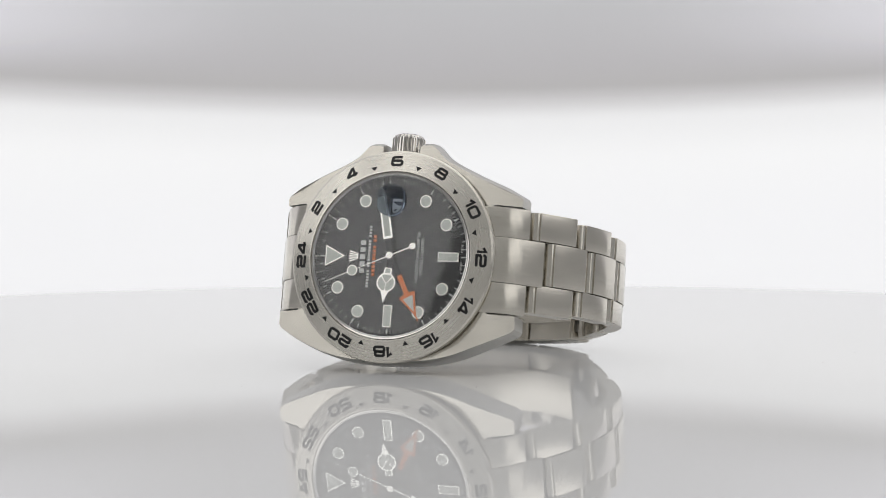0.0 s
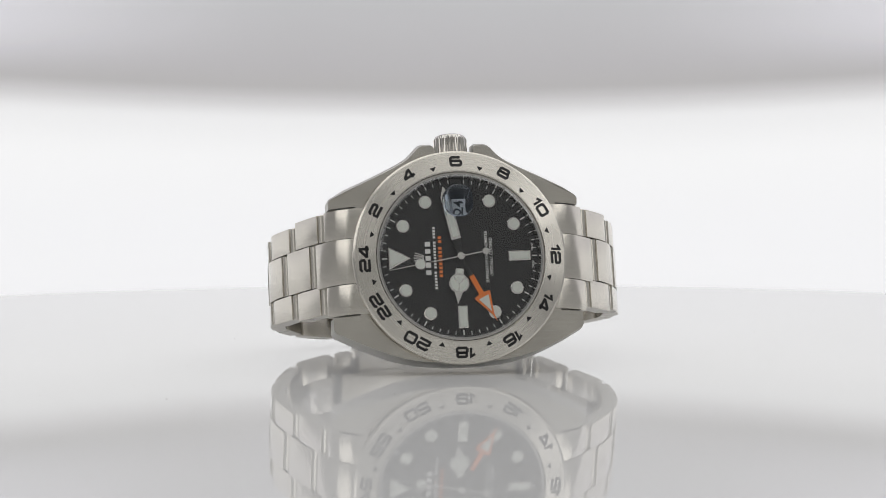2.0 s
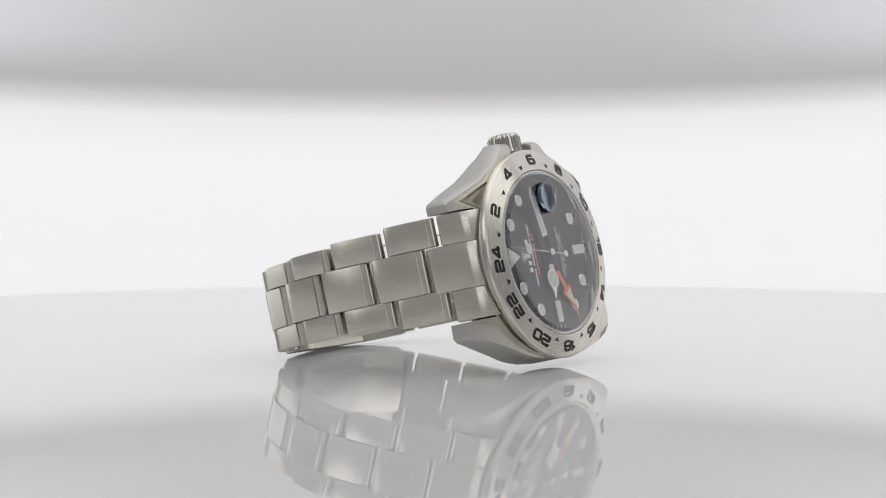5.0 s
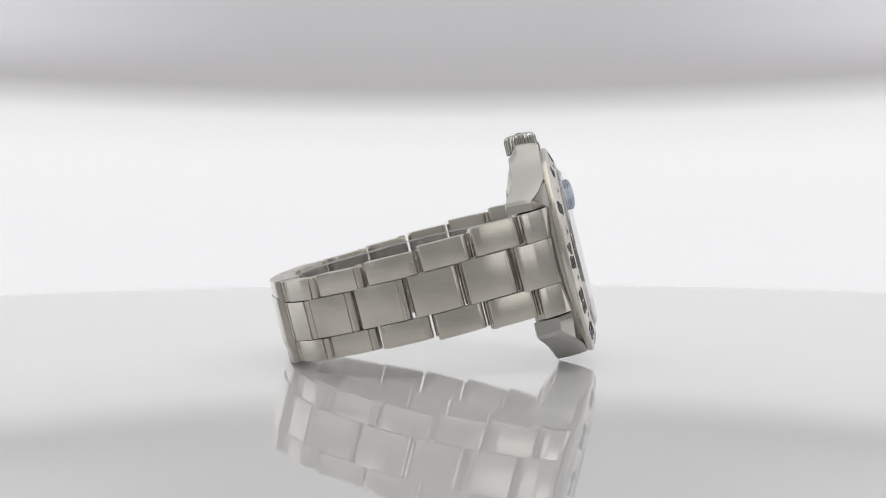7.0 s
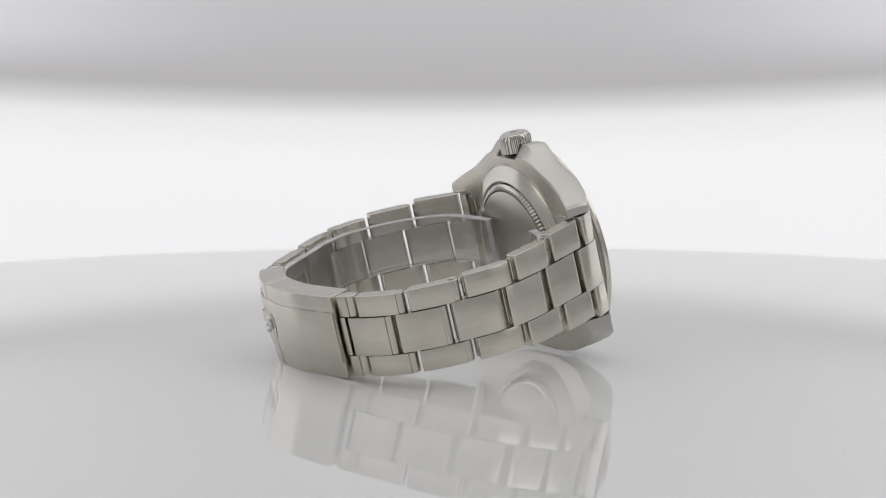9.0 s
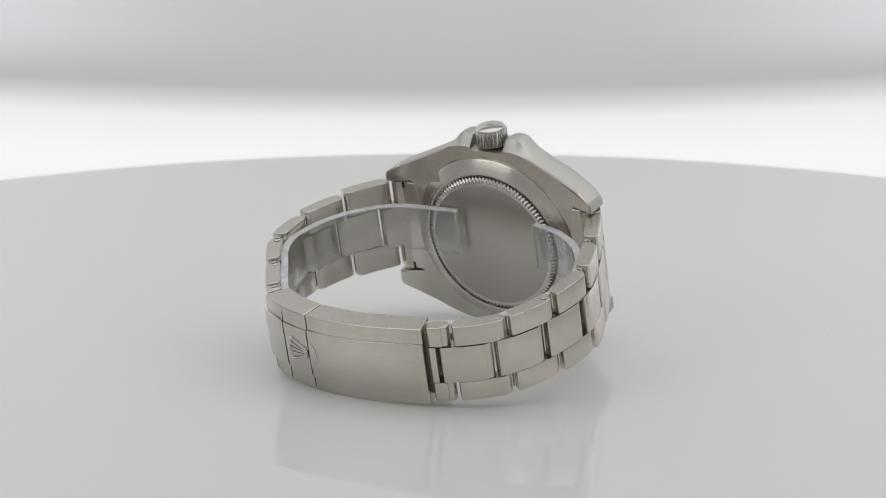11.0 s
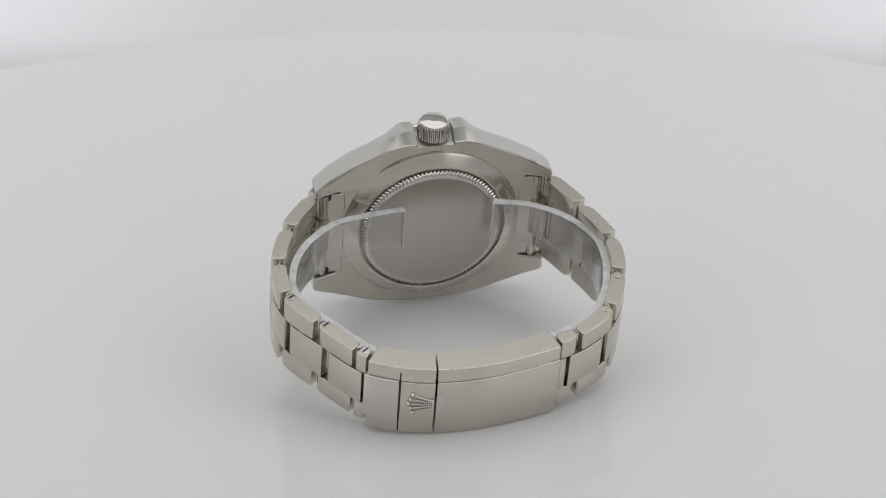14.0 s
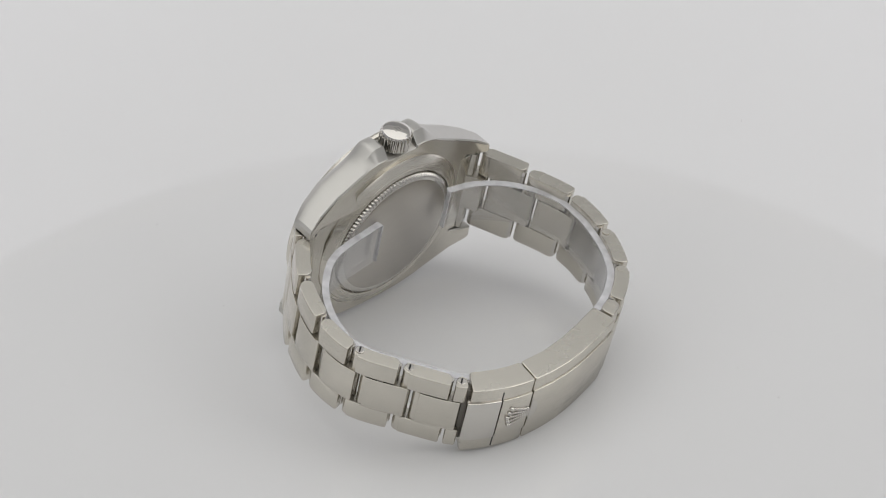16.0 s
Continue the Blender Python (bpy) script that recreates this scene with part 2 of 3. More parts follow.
def turned(points, a, c=(0, 0)):
    """Turn an outline drawn along the 12 o'clock way (-x) to the dial angle a in degrees, about the centre."""
    s, k = math.sin(radians(a)), math.cos(radians(a))
    return [(x * k + z * s + c[0], -x * s + z * k + c[1]) for x, z in points]


def round_points(r, n=28, c=(0, 0)):
    return [(c[0] + r * math.cos(2 * math.pi * i / n), c[1] + r * math.sin(2 * math.pi * i / n)) for i in range(n)]


def rounded_box(x0, z0, x1, z1, r, n=5):
    out = []
    for cx, cz, a0 in ((x1 - r, z1 - r, 0), (x0 + r, z1 - r, 90), (x0 + r, z0 + r, 180), (x1 - r, z0 + r, 270)):
        for i in range(n + 1):
            a = radians(a0 + 90 * i / n)
            out.append((cx + r * math.cos(a), cz + r * math.sin(a)))
    return out


def letters(name, text, size, m, mat, parent, label="", wide=1.0, bold=0.0, depth=0.04, spacing=1.0):
    """Built-in font turned to mesh; its plane given by the matrix m in the watch's space (millimetres)."""
    cu = bpy.data.curves.new(name, "FONT")
    cu.body, cu.size, cu.align_x, cu.align_y = text, size, "CENTER", "CENTER"
    cu.offset, cu.extrude, cu.space_character = bold, depth, spacing
    cu.resolution_u = 4
    tmp = new(name + "_curve", cu)
    dg = bpy.context.evaluated_depsgraph_get()
    me = bpy.data.meshes.new_from_object(tmp.evaluated_get(dg))
    bpy.data.objects.remove(tmp)
    me.transform(Matrix.Diagonal((MM, MM, MM, 1)) @ m @ Matrix.Diagonal((wide, 1, 1, 1)))
    me.materials.clear()
    me.materials.append(mat)
    ob = new(name, me)
    ob.parent = parent
    return tagged(ob, label)


def basis(right, up, at):
    r, u = Vector(right).normalized(), Vector(up).normalized()
    n = r.cross(u)
    return Matrix(((r.x, u.x, n.x, at[0]), (r.y, u.y, n.y, at[1]), (r.z, u.z, n.z, at[2]), (0, 0, 0, 1)))


# ---- the studio ----
def studio():
    # Unseen tent: floor, walls and ceiling, with thickness; walls and ceiling carry an added fill glow.
    bm = bmesh.new()
    for z0, z1, s in ((-0.56, -0.50, 1.5),):
        loft(bm, [[Vector((x * s, y * s, z)) for x, y in ((-1, -1), (1, -1), (1, 1), (-1, 1))] for z in (z0, z1)])
    tagged(new("floor", finish(bm, "floor", FLOOR_GREY)), "plain dark grey studio floor under the table", "floor", kind="structure")
    bm = bmesh.new()
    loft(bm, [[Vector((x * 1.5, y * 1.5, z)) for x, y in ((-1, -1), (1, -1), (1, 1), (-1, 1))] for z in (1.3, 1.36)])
    tagged(new("ceiling", finish(bm, "ceiling", CEILING)), "unseen plain white studio ceiling with added fill glow", "ceiling", kind="structure")
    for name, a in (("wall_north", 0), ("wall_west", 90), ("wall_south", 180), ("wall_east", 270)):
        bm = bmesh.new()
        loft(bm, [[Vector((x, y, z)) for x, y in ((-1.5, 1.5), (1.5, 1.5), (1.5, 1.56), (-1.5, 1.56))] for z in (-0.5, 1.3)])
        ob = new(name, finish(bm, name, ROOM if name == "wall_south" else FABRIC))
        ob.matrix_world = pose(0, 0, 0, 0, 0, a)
        tagged(ob, "unseen plain grey room wall with added fill glow" if name == "wall_south" else "unseen white fabric studio wall with added fill glow", "wall", kind="structure")
    # Round white table with a softly rounded rim, on one column.
    R, back = 0.247, 0.181
    bm = bmesh.new()
    n = 160
    prof = [(R - 0.0015, 0.0), (R - 0.0005, -0.0004), (R, -0.0012), (R, -0.007), (R - 0.001, -0.008)]
    rings = [[Vector((r * math.cos(2 * math.pi * i / n), r * math.sin(2 * math.pi * i / n), z)) for i in range(n)] for r, z in prof]
    loft(bm, rings)
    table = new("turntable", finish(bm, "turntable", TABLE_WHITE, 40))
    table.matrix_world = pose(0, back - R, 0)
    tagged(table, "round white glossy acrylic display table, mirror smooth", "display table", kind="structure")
    bm = bmesh.new()
    loft(bm, [[Vector((r * math.cos(2 * math.pi * i / 32), r * math.sin(2 * math.pi * i / 32), z)) for i in range(32)]
              for r, z in ((0.09, -0.5), (0.09, -0.49), (0.03, -0.48), (0.03, -0.02), (0.07, -0.008))])
    tagged(new("table_column", finish(bm, "table_column", PLAIN_WHITE, 40)), "white column that carries the round table", "table column", kind="structure")


def backdrop():
    """Curved backdrop on the camera arm: one sheet with glow painted from white below to grey above, and a top rail."""
    e = new("backdrop")
    tagged(e, "curved white studio backdrop, its glow painted bright below and grey above", "backdrop", kind="structure")

    def sheet(name, z0, z1, mat, label, R=0.34, cy=-0.035, off=0.0, half=66, rise=0.0):
        bm = bmesh.new()
        n = 48
        rings = []
        for i in range(n + 1):
            a = radians(-half + 2 * half * i / n)
            s, c = math.sin(a), math.cos(a)
            lift = rise * (1 - c)
            ring = []
            for r, z in ((R + off, z0 + lift), (R + off + 0.004, z0 + lift), (R + off + 0.004, z1 + lift), (R + off, z1 + lift)):
                ring.append(Vector((r * s, cy + r * c, z - PIVOT)))
            rings.append(ring)
        loft(bm, rings)
        part(name, bm, mat, e, label, 40)

    sheet("diffuser_sheet", -0.22, 0.46, PANEL, "white diffuser sheet, bright-to-grey glow with a soft edge painted in", rise=0.006)
    sheet("top_rail", 0.46, 0.475, SEAM, "plain grey rail that holds the sheet", off=-0.002)
    return e


studio()
BACKDROP = backdrop()

# ---- the watch: x to 6 o'clock, y to the back, z to the crown; the dial's face is y = 0 ----
WATCH = new("wristwatch")
tagged(WATCH, "steel wristwatch with black dial and engraved bezel, on its side", "wristwatch")


# Centre lines of the broad square numerals, in a unit box; True: a closed loop.
GLYPHS = {
    "0": [(True, [(0, .18), (0, .82), (.14, 1), (.86, 1), (1, .82), (1, .18), (.86, 0), (.14, 0)])],
    "1": [(False, [(.0, .70), (.38, 1), (.38, 0)])],
    "2": [(False, [(0, .74), (0, .86), (.12, 1), (.88, 1), (1, .86), (1, .60), (.88, .48), (.14, .48), (0, .36), (0, 0), (1.06, 0)])],
    "4": [(False, [(.74, 0), (.74, 1), (.60, 1), (0, .32), (0, .24), (1.04, .24)])],
    "6": [(False, [(.94, 1), (.16, 1), (0, .84), (0, .16), (.14, 0), (.86, 0), (1, .14), (1, .42), (.86, .56), (0, .56)])],
    "8": [(True, [(0, .14), (0, .40), (.13, .53), (.87, .53), (1, .40), (1, .14), (.87, 0), (.13, 0)]),
          (True, [(.06, .66), (.06, .88), (.18, 1), (.82, 1), (.94, .88), (.94, .66), (.82, .53), (.18, .53)])],
}


def numeral(text, m, parent, wide=2.0, high=1.72, stroke=0.50):
    """Black filled engraving: each glyph a stroke of even width; m is its plane in the watch's space (millimetres)."""
    steps = [(0.38 if c == "1" else 1.0) * wide + stroke + 0.22 for c in text]
    x0 = -(sum(steps) - stroke - 0.22) / 2
    bm = bmesh.new()
    for c, step in zip(text, steps):
        for closed, line in GLYPHS[c]:
            pts = [Vector((x0 + u * wide, (v - 0.5) * high)) for u, v in line]
            n = len(pts)
            edges = []
            for i in range(n):
                a = (pts[i] - pts[i - 1]).normalized() if closed or i else None
                b = (pts[(i + 1) % n] - pts[i]).normalized() if closed or i < n - 1 else None
                a, b = a or b, b or a
                k = Vector((-a.y, a.x)) + Vector((-b.y, b.x))
                k = k / max(0.6, k.dot(Vector((-a.y, a.x))))
                edges.append((pts[i] + k * stroke / 2, pts[i] - k * stroke / 2))
            for i in range(n if closed else n - 1):
                p, q = edges[i], edges[(i + 1) % n]
                loft(bm, [[MM * (m @ Vector((v.x, v.y, h))) for v in (p[0], p[1], q[1], q[0])] for h in (-0.06, 0.02)])
        x0 += step
    part("numeral", bm, BLACK_PAINT, parent, "black engraved numeral", None)


def case():
    # Outline round the middle case with crown guards at the top; both lug pairs end at the bracelet.
    top = [(24.5, 10.6), (24.6, 12.2), (24.2, 12.9), (21.4, 14.4), (16.5, 16.4), (12.5, 18.3), (10.4, 19.4), (9.2, 20.2), (8.3, 21.0),
           (7.3, 22.1), (6.7, 22.6), (6.1, 22.8), (4.4, 22.8), (3.9, 22.5), (3.75, 20.4)]
    bot = [(3.0, -20.6), (8.0, -20.2), (11.2, -19.6), (14.0, -18.8), (17.0, -17.6), (20.6, -15.9), (24.0, -14.0), (24.5, -13.2), (24.4, -10.6)]
    notch = [(19.6, -10.6), (18.6, -8.0), (18.6, 8.0), (19.6, 10.6)]
    right = bot + notch + top
    outline = right + [(-x, z) for x, z in reversed(right)]
    bm = bmesh.new()
    # Stations from front to back: the lugs turn down to the wrist, the crown guards are cut back behind.
    def at(ol, y, bend, start=16.5):
        return [Vector((x, y + bend * max(0.0, (abs(x) - start) / (24.6 - start)) ** 1.6, z)) * MM for x, z in ol]

    def cut(ol):
        return [(x, 20.0 + (z - 20.0) * 0.25 if z > 20.0 else z) for x, z in ol]
    area2 = sum(a[0] * b[1] - b[0] * a[1] for a, b in zip(outline, outline[1:] + outline[:1]))
    if area2 < 0:
        outline.reverse()
    def slim(ol, d):
        return [(x, z - d * min(1.0, (abs(z) - 11.0) / 3.0) * (1 if z > 0 else -0.4) if abs(z) > 11.0 else z) for x, z in ol]
    loft(bm, [at(slim(outline, 0.75), 0.75, 3.3), at(slim(outline, 0.5), 1.05, 3.3), at(slim(outline, 0.15), 2.2, 3.1), at(outline, 3.4, 2.8), at(outline, 5.0, 2.3),
              at(cut(outline), 6.75, 2.1), at(cut(inset(outline, 0.30)), 7.0, 2.1)])
    body = part("middle_case", bm, BRUSHED, WATCH, "brushed steel middle case with polished flanks", 27)
    body.data.materials[1] = FLANK
    for p in body.data.polygons:
        if abs(p.normal.y) < 0.8 and abs(p.center.z) > 0.0108:
            p.material_index = 1
    part("bezel_seat", lathe([(20.35, 0.6), (20.45, 0.8), (20.45, 4.6), (16.5, 4.6), (16.5, 0.6)], 120, True), FLANK, WATCH, "polished round seat under the bezel", 30)
    # Caseback.
    part("caseback_ring", lathe([(18.5, 5.6), (18.5, 7.45), (18.2, 7.75), (15.65, 8.75), (15.4, 8.65), (15.3, 7.6), (13.0, 7.6), (13.0, 5.6)], 160, True),
         BRUSHED_RING, WATCH, "sloping satin steel ring round the caseback", 30)
    # Thin dark ring: the joint's shade, painted on.
    part("caseback_gap", lathe([(18.5, 6.9), (18.82, 6.9), (18.82, 7.06), (18.5, 7.06)], 120, True), PAINTED_SHADE, WATCH, "dark ring painted for the shaded joint round the caseback", 30)
    bm = bmesh.new()
    n = 110
    ring = lambda y, ro, ri: [Vector(((ro if (i % 4) < 2 else ri) * math.cos(2 * math.pi * i / (4 * n)), y, (ro if (i % 4) < 2 else ri) * math.sin(2 * math.pi * i / (4 * n)))) for i in range(4 * n)]
    loft(bm, [[p * 1.0 for p in (Vector((v.x * MM, v.y * MM, v.z * MM)) for v in ring(y, ro, ri))] for y, ro, ri in
              ((6.8, 15.0, 14.5), (8.85, 15.0, 14.5), (9.3, 14.3, 13.9))])
    back = part("caseback", bm, POLISHED, WATCH, "fluted screw-down steel caseback", 30)
    part("caseback_disc", lathe([(0, 9.45), (13.2, 9.45), (13.55, 9.3), (13.7, 9.0), (13.7, 8.6), (0, 8.6)], 96), SATIN_BACK, back, "plain satin steel disc", 30)
    # Bezel with its engraving.
    bz = part("bezel", lathe([(20.75, 0.75), (20.85, 0.2), (20.75, -0.25), (20.4, -0.51), (18.7, -1.006), (16.75, -1.575), (16.5, -1.6), (16.35, -1.35), (16.35, 0.75)], 180, True),
              BRUSHED_RING, WATCH, "satin steel bezel engraved with a 24-hour scale", 10)
    for k in range(1, 13):
        h = 2 * k
        a = radians(15 * h)
        out = Vector((-math.cos(a), 0, math.sin(a)))
        rt = Vector((math.sin(a), 0, math.cos(a)))
        up = (out * 3.7 + Vector((0, 1.08, 0))).normalized()
        numeral(str(h), basis(rt, up, out * 18.62 + Vector((0, -1.10, 0))), bz)
        a = radians(15 * (h + 1))
        tri = [(-17.15, 0.0), (-17.95, 0.62), (-17.95, -0.62)]
        bm = bmesh.new()
        s, c = math.sin(a), math.cos(a)
        v = []
        for x, z in tri:
            d = -x
            y = -1.06 - (18.7 - d) * 0.267 - 0.03
            v.append(bm.verts.new(Vector((x * c + z * s, y, -x * s + z * c)) * MM))
        f = bm.faces.new(v)
        bmesh.ops.solidify(bm, geom=[f], thickness=0.02 * MM)
        part("hour_pointer", bm, BLACK_PAINT, bz, "small black engraved triangle", None)
    # Crown.
    bm = bmesh.new()
    n = 25
    def cr(z, r, d):
        pts = []
        for i in range(4 * n):
            rr = r if (i % 4) < 2 else r - d
            a = 2 * math.pi * i / (4 * n)
            pts.append(Vector((rr * math.cos(a), 4.2 + rr * math.sin(a), z)) * MM)
        return pts
    loft(bm, [cr(20.6, 2.2, 0), cr(20.9, 2.9, 0.0), cr(20.95, 3.3, 0.3), cr(23.75, 3.3, 0.36), cr(24.1, 3.1, 0.14), cr(24.5, 2.85, 0), cr(24.75, 2.3, 0), cr(24.85, 0.6, 0)])
    crown = part("crown", bm, POLISHED, WATCH, "fluted steel winding crown between guards", 28)
    bm = bmesh.new()
    for dx in (-0.55, 0.0, 0.55):
        loft(bm, [[Vector((dx + sx * 0.14, 4.2 + sy * (0.7 if dx == 0 else 0.5), z)) * MM for sx, sy in ((-1, -1), (1, -1), (1, 1), (-1, 1))] for z in (24.78, 24.95)])
    part("crown_emblem", bm, POLISHED, crown, "small raised emblem on the crown")
    # Crystal, rehaut and date lens.
    part("rehaut", lathe([(16.3, -1.45), (15.7, -1.40), (15.35, 0.02), (15.9, 0.6), (16.3, 0.6)], 120, True), POLISHED, WATCH, "polished inner steel ring round the dial", 20)
    cy = part("crystal", lathe([(0, -2.25), (15.35, -2.25)], 120), SAPPHIRE, WATCH, "flat clear sapphire crystal", 20)
    cy.visible_shadow = False
    ed = part("crystal_edge", lathe([(15.35, -2.25), (15.85, -1.9), (16.05, -1.3)], 120), SAPPHIRE_EDGE, cy, "bevelled crystal edge", 20)
    ed.visible_shadow = False
    bm = bmesh.new()
    ol = [(x, z) for x, z in rounded_box(-2.85, 7.6, 2.65, 13.7, 2.3, 8)]
    rings = []
    for k, y in ((1.0, -2.262), (1.0, -2.9), (0.96, -3.15), (0.8, -3.45), (0.5, -3.68), (0.2, -3.76)):
        rings.append([Vector((x * k, y, 10.65 + (z - 10.65) * k)) * MM for x, z in ol])
    loft(bm, rings)
    lens = part("date_lens", bm, LENS, cy, "raised magnifying lens over the date", 50)
    lens.visible_shadow = False


def dial():
    d = part("dial", lathe([(0, 0), (15.45, 0), (15.45, 0.5), (0, 0.5)], 120), DIAL_BLACK, WATCH, "glossy black dial", 30)

    def marker(name, ol, label):
        m = part(name, plate(ol, -0.42, 0.0, 0.10), WHITE_GOLD, d, label, 30)
        k = inset(ol if sum(a[0] * b[1] - b[0] * a[1] for a, b in zip(ol, ol[1:] + ol[:1])) > 0 else ol[::-1], 0.27)
        # lume fills the metal rim
        bm = plate(k, -0.50, -0.10, 0.05)
        part("lume", bm, LUME, d, "pale luminous filling", 30)

    for k in (1, 2, 4, 5, 7, 8, 10, 11):
        a = radians(30 * k)
        marker("hour_marker", round_points(1.30, 32, (-12.5 * math.cos(a), 12.5 * math.sin(a))), "round luminous hour marker with metal rim")
    marker("hour_marker", [(9.45, -0.98), (13.85, -0.98), (13.85, 0.98), (9.45, 0.98)], "luminous baton with metal rim")
    marker("hour_marker", [(-0.98, -13.85), (0.98, -13.85), (0.98, -9.45), (-0.98, -9.45)], "luminous baton with metal rim")
    marker("hour_marker", [(-13.9, 2.2), (-13.9, -2.2), (-9.55, 0.0)], "luminous triangle with metal rim")
    for i in range(60):
        if i == 15:
            continue
        w, r0 = (0.11, 14.15) if i % 5 == 0 else (0.06, 14.45)
        bm = plate(turned([(-15.15, -w), (-15.15, w), (-r0, w), (-r0, -w)], 6 * i), -0.02, 0.0)
        part("minute_mark", bm, PRINT, d, "", None)
    # Date window under the lens.
    part("date_window", plate(rounded_box(-0.75, 8.6, 1.35, 11.3, 0.12, 2), -0.03, 0.0), DATE_WHITE, d, "white date disc in its window", None)
    letters("date_numeral", "24", 2.2, basis((0, 0, 1), (-1, 0, 0), (0.3, -0.05, 9.95)), BLACK_PAINT, d, "black date numeral", 0.95, 0.02, 0.01)
    # Words read with 12 o'clock up.
    right, up = (0, 0, 1), (-1, 0, 0)
    for i, (w, x) in enumerate((("SUPERLATIVE CHRONOMETER", 5.25), ("OFFICIALLY CERTIFIED", 6.15))):
        letters("dial_words", w, 0.86, basis(right, up, (x, -0.02, -0.05)), PRINT, d, "white printed words", 0.86, 0.004, 0.004)
    letters("dial_words", "SWISS", 0.62, basis(right, up, (14.3, -0.02, -1.7)), PRINT, d, "white printed words", 0.9, 0.0, 0.004)
    letters("dial_words", "MADE", 0.62, basis(right, up, (14.3, -0.02, 1.7)), PRINT, d, "white printed words", 0.9, 0.0, 0.004)

    def bars(x, z0, z1, h, mat, words, name, label):
        """One plain bar for each character; words: how many each holds."""
        bm = bmesh.new()
        pitch = (z1 - z0) / (sum(words) + 0.7 * (len(words) - 1))
        z = z0
        for count in words:
            for _ in range(count):
                plate([(x - h / 2, z + pitch * 0.14), (x - h / 2, z + pitch * 0.80), (x + h / 2, z + pitch * 0.80), (x + h / 2, z + pitch * 0.14)], -0.02, 0.0, 0.0, bm)
                z += pitch
            z += 0.7 * pitch
        part(name, bm, mat, d, label, None)

    bars(-6.2, -3.5, 3.4, 1.0, PRINT, (5,), "name_bar", "white maker's name as plain bars")
    bars(-4.85, -6.2, 6.1, 0.5, PRINT, (6, 9, 4), "name_bar", "white printed line as plain bars")
    bars(-3.8, -3.9, 4.3, 0.66, ORANGE, (8, 2), "name_bar", "orange model name as plain bars")
    # Small applied emblem: five prongs on a base.
    bm = bmesh.new()
    for k in range(-2, 3):
        plate([(-7.3, 0.25 * k - 0.09), (-7.3, 0.25 * k + 0.09), (-9.0 + 0.1 * abs(k), 0.50 * k + 0.13), (-9.0 + 0.1 * abs(k), 0.50 * k - 0.13)], -0.16, 0.0, 0.0, bm)
    plate([(-7.4, -0.62), (-7.4, 0.62), (-7.05, 0.5), (-7.05, -0.5)], -0.16, 0.0, 0.0, bm)
    part("dial_emblem", bm, WHITE_GOLD, d, "small applied metal emblem", None)
    return d


def hand(name, a, y, pieces, label):
    """pieces: (name, outline along -x, thickness, material, label); the first carries the rest."""
    first = None
    for nm, ol, th, mat, lb in pieces:
        dy = 0.0 if first is None else -0.10
        bm = plate(ol, y - th + dy, y + dy * 0.5, 0.04)
        if first is None:
            first = part(name, bm, mat, WATCH, label, 30)
            first.matrix_basis = pose(0, 0, 0, 0, a, 0)
        else:
            part(nm, bm, mat, first, lb, 30)
    return first


